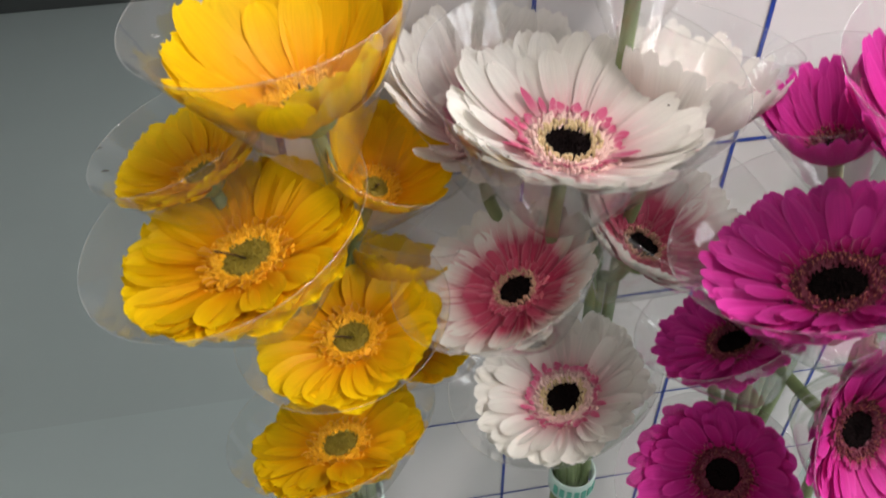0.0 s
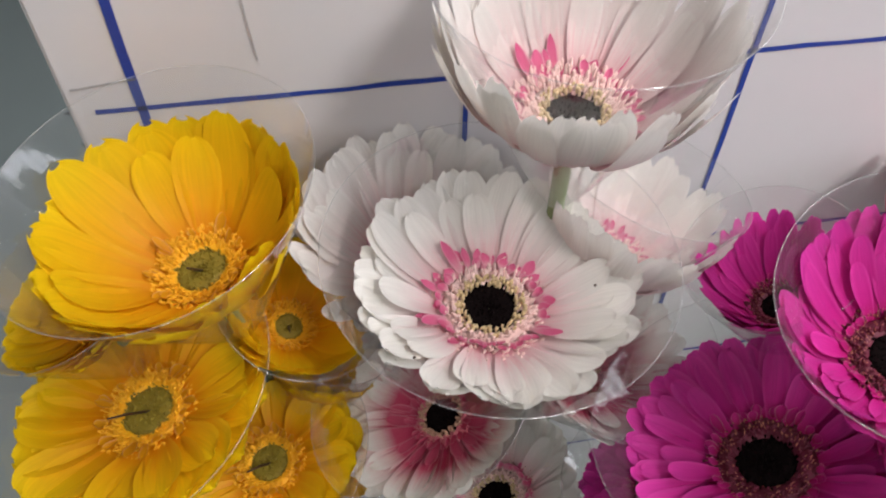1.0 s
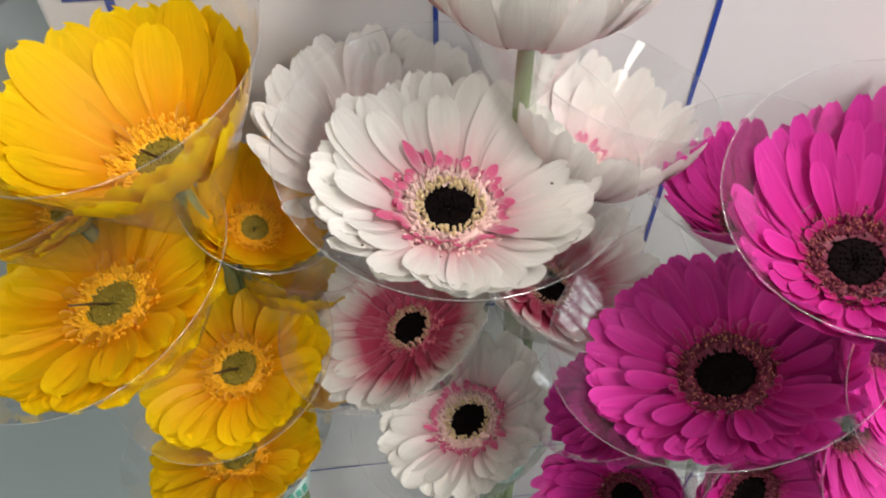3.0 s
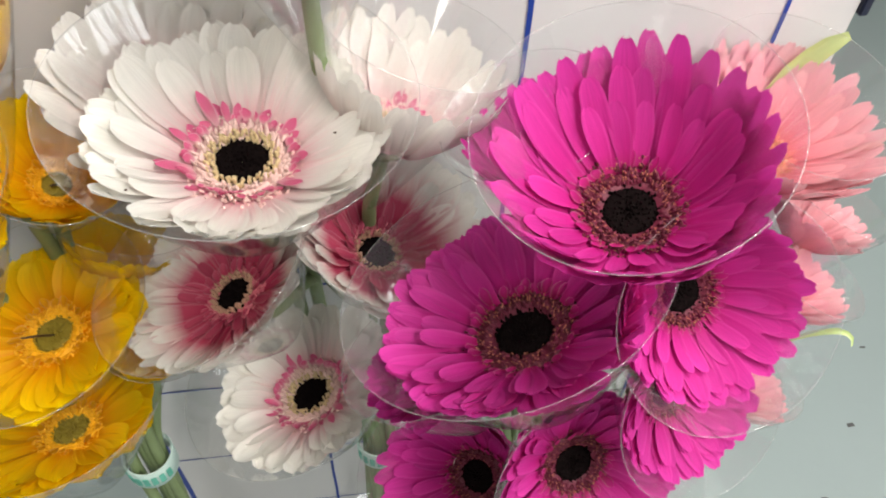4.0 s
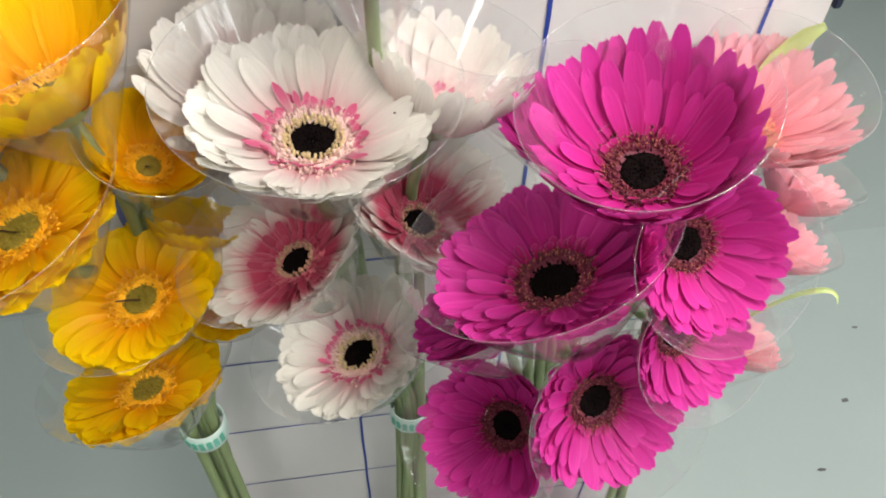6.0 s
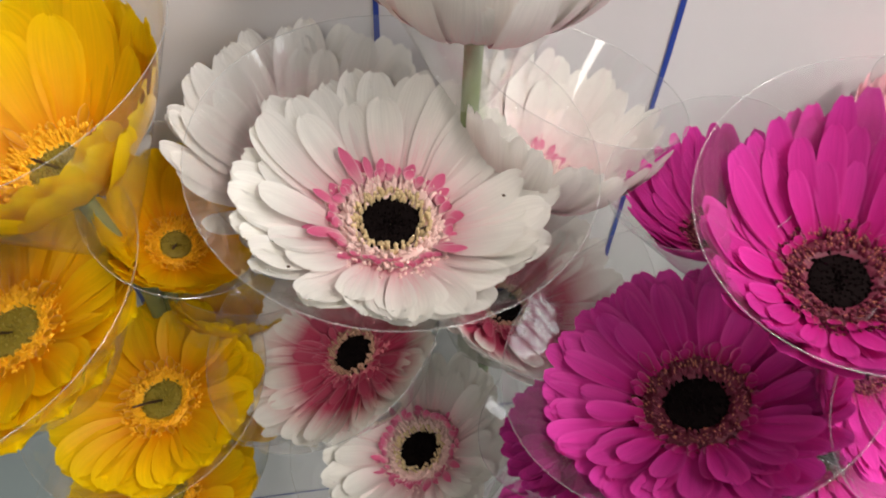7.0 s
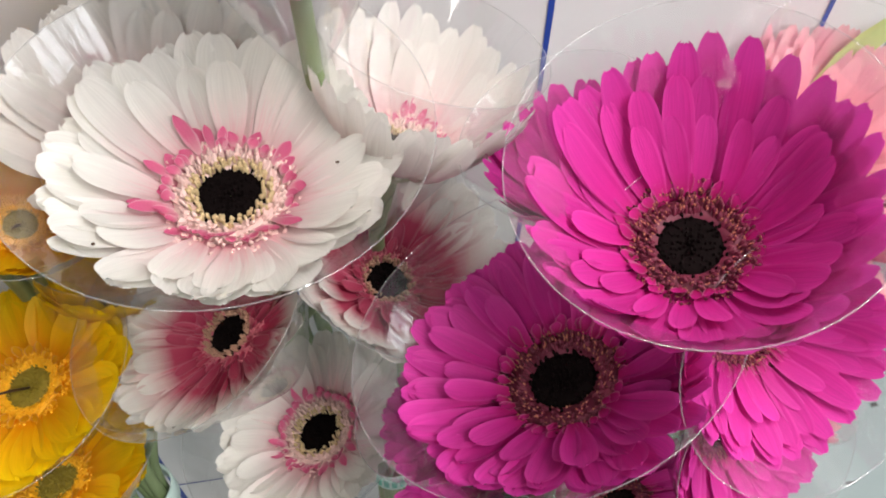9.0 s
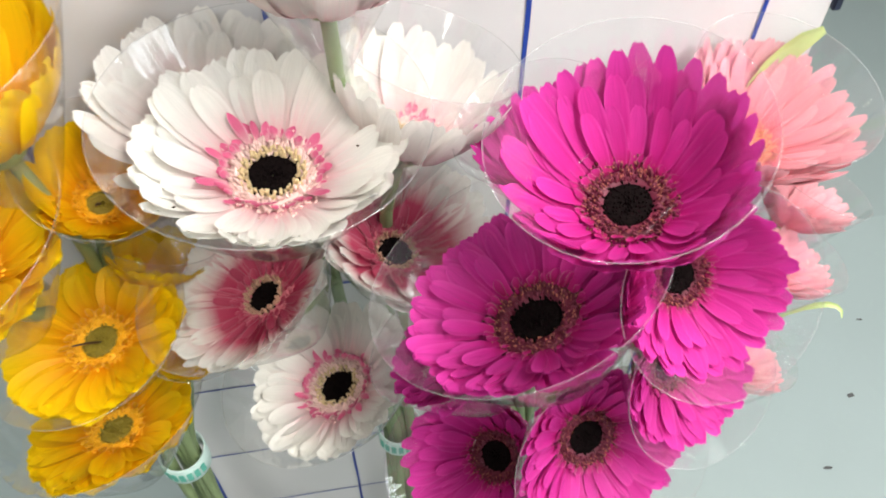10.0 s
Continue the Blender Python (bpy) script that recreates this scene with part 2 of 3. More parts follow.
def tube(bm, pts, radii, seg=10):
    """A round tube through points."""
    rings, prev = [], None
    for i, p in enumerate(pts):
        d = (pts[min(i + 1, len(pts) - 1)] - pts[max(i - 1, 0)]).normalized()
        if prev is None:
            prev = d.orthogonal().normalized()
        a = (prev - d * prev.dot(d)).normalized()
        b = d.cross(a)
        prev = a
        rings.append([bm.verts.new(p + radii[i] * (math.cos(2 * math.pi * k / seg) * a + math.sin(2 * math.pi * k / seg) * b)) for k in range(seg)])
    for a, b in zip(rings, rings[1:]):
        for k in range(seg):
            bm.faces.new((a[k], a[(k + 1) % seg], b[(k + 1) % seg], b[k]))
    bm.faces.new(list(reversed(rings[0])))
    bm.faces.new(rings[-1])


def bez(p0, p1, p2, p3, n):
    out = []
    for i in range(n + 1):
        t = i / n
        out.append(p0 * (1 - t) ** 3 + p1 * 3 * t * (1 - t) ** 2 + p2 * 3 * t * t * (1 - t) + p3 * t ** 3)
    return out


def petal_mesh(rng, r0, r1, rise, width, bowl, frac=1.0, nu=11, nv=6, point=2.4):
    """One petal along +x on the bowl that runs from radius r0 up to r1 at height rise; frac is the share of the bowl's
    wall that it covers. Elliptic outline, guttered section, a slightly notched tip."""
    bm = bmesh.new()
    uvl = bm.loops.layers.uv.new("UVMap")
    curl = rng.uniform(-0.10, 0.10)
    twist = rng.uniform(-0.20, 0.20)
    gut = rng.uniform(0.06, 0.26)
    sway = rng.uniform(-0.06, 0.06)
    tip = rng.uniform(0.60, 0.70)
    notch = rng.uniform(0.0, 0.018)
    p0 = (r0, 0.0)
    p1 = (r0 + (r1 - r0) * (0.45 + 0.34 * bowl), rise * (0.52 * (1 - bowl) + 0.10 * bowl))
    p2 = (r1, rise)
    grid = []
    for i in range(nu + 1):
        u = 1 - (1 - i / nu) ** 1.6
        row = []
        for j in range(nv + 1):
            v = 2 * j / nv - 1
            uu = u * (1 - notch * (1 + math.cos(3 * math.pi * v)) * 0.5 * u ** 6)
            wp = 0.40 + 0.60 * math.sin(min(uu / 0.58, 1) * math.pi / 2) ** 1.2
            if uu > tip:
                q = (uu - tip) / (1.0 - tip)
                wp *= max(0.0, 1 - (0.99 * q) ** point) ** (1.2 / point)
            w = uu * frac
            a, b, c = (1 - w) ** 2, 2 * w * (1 - w), w * w
            x = a * p0[0] + b * p1[0] + c * p2[0]
            z = a * p0[1] + b * p1[1] + c * p2[1]
            y = v * width * wp * 0.5
            z += width * (gut * (v * v - 0.35) * (1 - 0.5 * u) + 0.03 * math.cos(2.5 * math.pi * v)) * min(1, 2.5 * u)
            z += y * twist * u
            z += curl * (r1 - r0) * frac * u ** 3 * 0.5
            y += sway * (r1 - r0) * u * u
            row.append(bm.verts.new((x, y, z)))
        grid.append(row)
    for i in range(nu):
        for j in range(nv):
            fc = bm.faces.new((grid[i][j], grid[i + 1][j], grid[i + 1][j + 1], grid[i][j + 1]))
            for lp, (a, b) in zip(fc.loops, ((i, j), (i + 1, j), (i + 1, j + 1), (i, j + 1))):
                lp[uvl].uv = (b / nv, 1 - (1 - a / nu) ** 1.6)
    return bm


def to_mesh(name, bm, material):
    me = bpy.data.meshes.new(name)
    bm.to_mesh(me)
    bm.free()
    me.materials.append(material)
    me.polygons.foreach_set("use_smooth", [True] * len(me.polygons))
    return me


def add_spikes(bm, rng, n, ra, rb, za, zb, length, thick, lean, blunt=0.45):
    """n little upright florets in a ring between radii ra and rb."""
    for k in range(n):
        ang = 2 * math.pi * (k + rng.uniform(-0.4, 0.4)) / n * (1 if n < 60 else 7) + k * 0.001
        f = rng.random()
        r = ra + (rb - ra) * f
        z = za + (zb - za) * f
        ln = length * rng.uniform(0.6, 1.25)
        th = thick * rng.uniform(0.75, 1.25)
        out = Vector((math.cos(ang), math.sin(ang), 0))
        side = Vector((-out.y, out.x, 0))
        base = out * r + Vector((0, 0, z))
        le = lean * rng.uniform(0.5, 1.5)
        top = base + (out * math.sin(le) + Vector((0, 0, math.cos(le))) + side * rng.uniform(-0.25, 0.25)) * ln
        mid = base.lerp(top, 0.72)
        lo = [bm.verts.new(base + th * 0.5 * s) for s in (out, side, -out, -side)]
        mi = [bm.verts.new(mid + th * 0.62 * s) for s in (out, side, -out, -side)]
        hi = [bm.verts.new(top + th * 0.5 * blunt * s) for s in (out, side, -out, -side)]
        for a, b in ((lo, mi), (mi, hi)):
            for i in range(4):
                bm.faces.new((a[i], a[(i + 1) % 4], b[(i + 1) % 4], b[i]))
        bm.faces.new(hi)


def disc_bm(rng, r, bumps):
    bm = bmesh.new()
    lathe(bm, [(r * 1.05, -r * 0.25), (r, 0.0), (r * 0.8, r * 0.10), (r * 0.5, r * 0.08), (r * 0.2, r * 0.02), (r * 0.02, 0.0)], 28)
    for k in range(bumps):
        q = math.sqrt((k + 0.5) / bumps)
        ang = k * 2.39996 + rng.uniform(-0.25, 0.25)
        q *= rng.uniform(0.93, 1.05)
        c = Vector((math.cos(ang) * r * q * 1.08, math.sin(ang) * r * q * 1.08, r * 0.08))
        s = r * rng.uniform(0.06, 0.11)
        bmesh.ops.create_cone(bm, segments=5, radius1=s, radius2=s * 0.25, depth=s * rng.uniform(1.6, 3.2), cap_ends=True, matrix=Matrix.Translation(c))
    return bm


def axis_matrix(centre, n, spin):
    n = Vector(n).normalized()
    return Matrix.Translation(centre) @ n.to_track_quat("Z", "Y").to_matrix().to_4x4() @ Matrix.Rotation(spin, 4, "Z")


# ---- the setting ----
def slab(name, x0, y0, z0, x1, y1, z1, material, label):
    bm = bmesh.new()
    box(bm, x0, y0, z0, x1, y1, z1)
    return tagged(part(name, bm, material, None, smooth=False), label, name.split("_")[0], kind="structure")


RX0, RX1, RY0, RY1 = -2.4, 2.3, -2.6, 2.55
slab("floor", RX0 - 0.1, RY0 - 0.1, FLOOR - 0.1, RX1 + 0.1, 0.94, FLOOR, FLOORM, "smooth pale grey-green painted floor with small dark specks")
slab("floor_far", RX0 - 0.1, 0.94, FLOOR - 0.1, RX1 + 0.1, RY1 + 0.1, FLOOR - 0.002, FLOORFAR, "darker grey painted floor behind the flower stand")
slab("ceiling", RX0 - 0.1, RY0 - 0.1, CEIL, RX1 + 0.1, RY1 + 0.1, CEIL + 0.1, CEILM, "plain white ceiling with tube lamps")
slab("wall_north", RX0 - 0.1, RY1, FLOOR, RX1 + 0.1, RY1 + 0.1, CEIL, WALLM, "plain pale wall behind the flower stand")
slab("wall_south", RX0 - 0.1, RY0 - 0.1, FLOOR, RX1 + 0.1, RY0, CEIL, WALLM, "plain pale wall")
slab("wall_west", RX0 - 0.1, RY0, FLOOR, RX0, RY1, CEIL, WALLM, "plain pale wall")
WY0, WY1, WZ0, WZ1 = -1.3, 0.9, 0.95, 2.10
bm = bmesh.new()
box(bm, RX1, RY0, FLOOR, RX1 + 0.1, RY1, WZ0)
box(bm, RX1, RY0, WZ1, RX1 + 0.1, RY1, CEIL)
box(bm, RX1, RY0, WZ0, RX1 + 0.1, WY0, WZ1)
box(bm, RX1, WY1, WZ0, RX1 + 0.1, RY1, WZ1)
tagged(part("wall_east", bm, WALLM, None, smooth=False), "plain pale wall with a daylit window", "wall", kind="structure")
win = tagged(new("window_1"), "white framed window with narrow panes", "window", kind="structure")
win.location = (RX1, (WY0 + WY1) / 2, WZ0)
hw = (WY1 - WY0) / 2
bm = bmesh.new()
for a, b, c, d in ((-hw, -hw + 0.05, 0, 1.15), (hw - 0.05, hw, 0, 1.15), (-hw + 0.05, hw - 0.05, 0, 0.05), (-hw + 0.05, hw - 0.05, 1.10, 1.15)):
    box(bm, 0.01, a, c, 0.05, b, d)
part("window_frame", bm, METAL, win, smooth=False)
for k in range(1, 7):
    bm = bmesh.new()
    yy = -hw + 0.05 + k * (2 * hw - 0.1) / 7
    box(bm, 0.015, yy - 0.03, 0.05, 0.045, yy + 0.03, 1.10)
    part("mullion", bm, METAL, win, smooth=False)
slab("baseboard", RX0, RY1 - 0.02, FLOOR, RX1, RY1, FLOOR + 0.5, DARKM, "tall dark baseboard along the pale wall")


def ceiling_light(x, y):
    e = new("ceiling_light")
    e.location = (x, y, CEIL)
    bm = bmesh.new()
    for a in (-0.15, 0.14):
        box(bm, a, -0.62, -0.07, a + 0.01, 0.62, 0)
    for a in (-0.62, 0.61):
        box(bm, -0.14, a, -0.07, 0.14, a + 0.01, 0)
    box(bm, -0.14, -0.61, -0.012, 0.14, 0.61, 0)
    part("frame", bm, METAL, e, smooth=False)
    for k in range(9):
        bm = bmesh.new()
        yy = -0.56 + k * 0.14
        box(bm, -0.138, yy - 0.003, -0.10, 0.138, yy + 0.003, -0.085)
        part("louvre", bm, METAL, e, smooth=False)
    return tagged(e, "white louvred tube lamp on the ceiling, out of view", "lamp", "ceiling lamps")


# the left fixture only houses the added fill lamp
for lx, ly in LAMPS:
    ceiling_light(lx, ly)

# the white board with its hand-drawn grid
BX0, BX1, BTOP = -0.135, 0.397, 1.12
board = new("display_board")
board.location = (0.13, WALL_Y, FLOOR)
bm = bmesh.new()
box(bm, BX0 - 0.13, 0.0, 0.0, BX1 - 0.13, 0.018, BTOP - FLOOR, 0.002)
part("panel", bm, BOARD, board, "white panel", smooth=False)


def marker_line(rng, a, b, width, wobble, material=INK, name="marker_line"):
    """A flat hand-drawn stroke on the board from a to b (x, z), a little uneven in width."""
    bm = bmesh.new()
    n = 26
    d = Vector((b[0] - a[0], b[1] - a[1]))
    s = Vector((-d.y, d.x)).normalized()
    rows = []
    for i in range(n + 1):
        t = i / n
        c = Vector(a) + d * t + s * (wobble * math.sin(3.1 * t + a[0] * 40) + rng.uniform(-0.15, 0.15) * width)
        w = width * rng.uniform(0.85, 1.12) * 0.5
        rows.append([bm.verts.new((c.x + s.x * k - 0.13, -0.0006, c.y + s.y * k - FLOOR)) for k in (w, -w)] +
                    [bm.verts.new((c.x + s.x * k - 0.13, 0.001, c.y + s.y * k - FLOOR)) for k in (-w, w)])
    for p, q in zip(rows, rows[1:]):
        for k in range(3):
            bm.faces.new((p[k], p[k + 1], q[k + 1], q[k]))
    bmesh.ops.recalc_face_normals(bm, faces=bm.faces)
    return part(name, bm, material, board, smooth=False)


rng = random.Random(4)
GRID_X = [-0.103, 0.051, 0.20, 0.35]
GRID_Z = [0.99, 0.838, 0.69, 0.545, 0.405, 0.267, 0.130, -0.01]
for x, w in zip(GRID_X, (0.0046, 0.0029, 0.0030, 0.0030)):
    marker_line(rng, (x, FLOOR + 0.02), (x, BTOP - 0.01), w, 0.0012)
for z in GRID_Z:
    marker_line(rng, (BX0 + 0.012 if z > 0.5 else BX0 + 0.03, z), (BX1 - 0.01, z + rng.uniform(-0.002, 0.002)), 0.0029 if z > 0.5 else 0.0020, 0.001)
marker_line(rng, (-0.045, 0.86), (-0.052, 0.98), 0.0008, 0.0, PENCIL, "pencil_line")
marker_line(rng, (-0.130, 0.853), (-0.100, 0.856), 0.0012, 0.0, PENCIL, "pencil_line")
marker_line(rng, (0.29, 0.85), (0.292, 0.95), 0.0007, 0.0, PENCIL, "pencil_line")
bm = bmesh.new()
box(bm, BX1 - 0.13, -0.002, 0.765 - FLOOR, BX1 - 0.13 + 0.006, 0.02, BTOP - FLOOR, 0.001)
part("edge_trim", bm, TRIM, board, "dark navy edge trim", smooth=False)
tagged(board, "upright white board with hand-drawn blue marker grid lines", "display board")

# ---- the flowers ----
# colour, disc centre, axis, petal reach, depth ratio, cup scale, pick, bowl shape, the side on which a neighbour presses
FOOT = {"yellow": (-0.085, 0.365), "white": (0.095, 0.375), "magenta": (0.215, 0.325), "salmon": (0.345, 0.365)}
TIE = {"yellow": (-0.088, 0.392, 0.400), "white": (0.102, 0.402, 0.365), "magenta": (0.205, 0.340, 0.40), "salmon": (0.340, 0.390, 0.40)}
HEADS = [
    ("white", (0.048, 0.356, 0.772), (0.06, -0.05, 1.00), 0.0625, 0.46, 1.15, 0.0, 0.35),
    ("rosy", (0.086, 0.388, 0.860), (0.00, -0.05, 1.00), 0.0570, 0.98, 1.01, 0.0, 0.80),
    ("rosy", (0.017, 0.396, 0.759), (0.09, -0.18, 0.98), 0.0588, 0.68, 0.84, 0.0, 0.40, (0.28, -0.96)),
    ("rosy", (0.118, 0.387, 0.755), (0.30, 0.15, 0.94), 0.0470, 0.94, 0.97, 0.0, 0.70),
    ("blush", (0.028, 0.358, 0.666), (-0.42, 0.00, 0.90), 0.0560, 0.38, 1.08, 0.0, 0.35),
    ("white", (0.061, 0.342, 0.571), (-0.32, 0.05, 0.94), 0.0580, 0.30, 1.12, 0.0, 0.20),
    ("blush", (0.107, 0.371, 0.677), (0.31, -0.13, 0.94), 0.0545, 0.62, 1.08, 0.0, 0.45),
    ("yellow", (-0.080, 0.377, 0.801), (-0.16, -0.03, 0.98), 0.0555, 0.78, 1.13, 1.0, 0.62),
    ("yellow", (-0.122, 0.354, 0.724), (-0.24, -0.02, 0.97), 0.0640, 0.22, 1.10, 1.0, 0.25),
    ("yellow", (-0.051, 0.386, 0.737), (0.30, -0.22, 0.90), 0.0350, 0.85, 1.12, 1.0, 0.45),
    ("yellow", (-0.074, 0.352, 0.652), (-0.18, -0.08, 0.98), 0.0530, 0.20, 1.10, 1.0, 0.20),
    ("yellow", (-0.091, 0.338, 0.563), (-0.15, 0.26, 0.95), 0.0560, 0.16, 1.12, 0.0, 0.20),
    ("yellow", (-0.142, 0.396, 0.752), (-0.30, 0.05, 0.95), 0.0420, 0.40, 1.08, 0.0, 0.35),
    ("yellow", (-0.036, 0.378, 0.605), (0.30, -0.15, 0.94), 0.0340, 0.35, 1.08, 0.0, 0.35),
    ("yellow", (-0.046, 0.393, 0.652), (0.30, 0.42, 0.86), 0.0330, 0.65, 1.04, 0.0, 0.35),
    ("magenta", (0.208, 0.287, 0.799), (-0.24, -0.15, 0.96), 0.0500, 0.88, 1.03, 0.0, 0.50),
    ("magenta", (0.172, 0.279, 0.724), (-0.32, 0.22, 0.92), 0.0620, 0.36, 1.12, 0.0, 0.35),
    ("magenta", (0.243, 0.285, 0.742), (0.10, -0.76, 0.64), 0.0430, 0.75, 1.10, 0.0, 0.45),
    ("magenta", (0.205, 0.259, 0.622), (0.16, -0.80, 0.58), 0.0500, 0.45, 1.10, 0.0, 0.35),
    ("magenta", (0.166, 0.298, 0.520), (-0.54, -0.50, 0.68), 0.0520, 0.80, 1.06, 0.0, 0.45),
    ("magenta", (0.193, 0.344, 0.760), (-0.36, 0.04, 0.93), 0.0325, 1.08, 1.15, 0.0, 0.50),
    ("magenta", (0.139, 0.297, 0.666), (-0.41, 0.30, 0.86), 0.0430, 0.22, 1.08, 0.0, 0.30),
    ("magenta", (0.249, 0.271, 0.672), (0.20, -0.78, 0.58), 0.0380, 0.60, 1.10, 0.0, 0.40),
    ("salmon", (0.335, 0.398, 0.703), (0.15, -0.14, 0.97), 0.0550, 0.80, 0.96, 0.0, 0.55),
    ("salmon", (0.358, 0.360, 0.672), (0.42, 0.16, 0.89), 0.0330, 0.75, 1.05, 0.0, 0.35),
    ("salmon", (0.331, 0.319, 0.667), (0.40, 0.05, 0.91), 0.0290, 0.75, 1.05, 0.0, 0.35),
    ("salmon", (0.339, 0.319, 0.548), (0.35, 0.12, 0.93), 0.0320, 0.65, 1.08, 0.0, 0.35),
]
LABELS = {
    "white": ("white gerbera with pink inner ring and black eye in clear cup", "white gerberas in the bunch"),
    "rosy": ("rosy white gerbera with pink inner ring in a clear cup", "white gerberas in the bunch"),
    "blush": ("white gerbera with deep pink throat and black eye in clear cup", "white gerberas in the bunch"),
    "yellow": ("golden yellow gerbera with olive eye in a clear plastic cup", "yellow gerberas in the bunch"),
    "magenta": ("magenta gerbera with black eye in a clear plastic cup", "magenta gerberas in the bunch"),
    "salmon": ("salmon pink gerbera in a clear plastic cup beside the magenta ones", "salmon gerberas in the bunch"),
}
# whorls of (petals, share of the bowl's wall, petal width), disc, floret ring, inner petals
BUILD = {
    "white": (((27, 1.00, 0.285), (25, 0.95, 0.28), (18, 0.76, 0.25)), 0.215, 0.42, 60),
    "rosy": (((29, 1.00, 0.27), (27, 0.95, 0.265), (19, 0.76, 0.24)), 0.215, 0.42, 60),
    "blush": (((27, 1.00, 0.27), (25, 0.93, 0.26), (18, 0.74, 0.23), (14, 0.36, 0.12)), 0.20, 0.34, 30),
    "yellow": (((19, 1.00, 0.46), (18, 0.96, 0.45), (12, 0.80, 0.38)), 0.20, 0.37, 18),
    "magenta": (((33, 1.00, 0.235), (31, 0.94, 0.23), (24, 0.79, 0.21), (18, 0.58, 0.17)), 0.215, 0.43, 36),
    "salmon": (((34, 1.00, 0.22), (32, 0.93, 0.21), (26, 0.80, 0.19), (20, 0.64, 0.16)), 0.18, 0.36, 28),
}


def gerbera(index, colour, centre, axis, reach, ratio, cup, pick, bowl, press=None):
    rng = random.Random(100 + index)
    bunch = "white" if colour in ("blush", "rosy") else colour
    whorls, dr, fr, n_in = BUILD[colour]
    R = reach * 1.03
    fx, fy = FOOT[bunch]
    foot = Vector((fx + rng.uniform(-0.02, 0.02), fy + rng.uniform(-0.02, 0.02), FLOOR + 0.012))
    root = new("gerbera")
    root.location = foot
    inv = Matrix.Translation(-foot)
    head = axis_matrix(centre, axis, rng.uniform(0, 6.28))
    n = Vector(axis).normalized()
    C = Vector(centre)
    rise = ratio * R
    r0 = R * (fr - 0.07)
    # petals, whorl by whorl, each shorter one lying inside the longer
    for w, (count, frac, pw) in enumerate(whorls):
        meshes = [to_mesh("petal", petal_mesh(rng, r0, R * rng.uniform(0.98, 1.02), rise * rng.uniform(0.96, 1.05), R * pw, bowl, frac * rng.uniform(0.97, 1.02)),
                          INNER[colour] if colour == "blush" and w == 3 else PETALS[colour]) for _ in range(6)]
        loose = 0.05 if w < 2 else 0.09 + 0.05 * (w - 2)
        for k in range(count):
            ob = new("petal", rng.choice(meshes))
            ob.parent = root
            ang = 2 * math.pi * (k + 0.37 * w + rng.uniform(-0.24, 0.24)) / count
            pitch, size = rng.uniform(-loose, 0.04), rng.uniform(0.97, 1.03)
            if press:
                # petals pushed down and shortened by the neighbouring flower
                out = head.to_3x3() @ Vector((math.cos(ang), math.sin(ang), 0))
                push = min(1.0, max(0.0, out.x * press[0] + out.y * press[1] + 0.05) * 1.4)
                pitch, size = pitch + 0.85 * push * ratio, size * (1 - 0.45 * push)
            ob.matrix_basis = (inv @ head @ Matrix.Rotation(ang, 4, "Z") @ Matrix.Rotation(pitch, 4, "Y")
                               @ Matrix.Translation((0, 0, R * (0.016 * w + rng.uniform(0, 0.022)))) @ Matrix.Rotation(rng.uniform(-0.12, 0.12), 4, "X") @ Matrix.Scale(size, 4))
    # narrow coloured inner petals of uneven length, lying on the bowl
    shares = (0.09, 0.12, 0.16, 0.24, 0.34) if bunch == "white" and colour != "blush" else (0.10, 0.13, 0.16, 0.20)
    meshes = [to_mesh("inner_petal", petal_mesh(rng, r0, R, rise, R * (0.075 + 0.05 * sh), bowl, sh, 7, 4, 1.5), INNER[colour]) for sh in shares]
    for k in range(n_in):
        ob = new("inner_petal", rng.choices(meshes, (7, 6, 4, 2, 1.5)[:len(meshes)])[0])
        ob.parent = root
        ob.matrix_basis = (inv @ head @ Matrix.Rotation(2 * math.pi * (k + rng.uniform(-0.55, 0.55)) / n_in, 4, "Z") @ Matrix.Rotation(rng.uniform(-0.16, 0.0), 4, "Y")
                           @ Matrix.Translation((0, 0, R * 0.07)) @ Matrix.Diagonal((rng.uniform(0.95, 1.06), rng.uniform(0.7, 1.25), 1.0, 1)))
    # ring of florets, ring of anthers, eye
    bm = bmesh.new()
    lathe(bm, [(R * (fr - 0.07), R * 0.02), (R * fr * 0.8, R * 0.06), (R * dr, R * 0.06), (R * dr * 0.9, 0.0)], 30)
    add_spikes(bm, rng, 420, R * dr * 1.05, R * fr * 1.05, R * 0.05, R * (0.02 + 0.16 * max(0.0, ratio - 0.4)), R * (0.085 if colour in ("white", "rosy") else 0.06), R * 0.024, 0.45, 0.7)
    ob = tagged(part("floret_ring", bm, FLORET[colour], root), kind="stuff")
    ob.matrix_basis = inv @ head
    bm = bmesh.new()
    if colour in ("magenta", "yellow", "salmon"):
        add_spikes(bm, rng, 260, R * dr * 1.1, R * fr * 1.06, R * 0.105, R * (0.06 + 0.16 * max(0.0, ratio - 0.4)), R * 0.02, R * 0.0095, 0.4, 0.9)
    else:
        add_spikes(bm, rng, 120, R * dr * 0.88, R * (dr + (fr - dr) * 0.24), R * 0.06, R * 0.075, R * 0.055, R * 0.022, 0.1, 0.95)
    ob = tagged(part("anther_ring", bm, ANTHER[colour], root), kind="stuff")
    ob.matrix_basis = inv @ head
    ob = tagged(part("eye", disc_bm(rng, R * dr, 130), {"yellow": GREEN_DISC, "salmon": FLORET["salmon"]}.get(colour, DARK_DISC), root), kind="stuff")
    ob.matrix_basis = inv @ head @ Matrix.Translation((0, 0, R * 0.045))
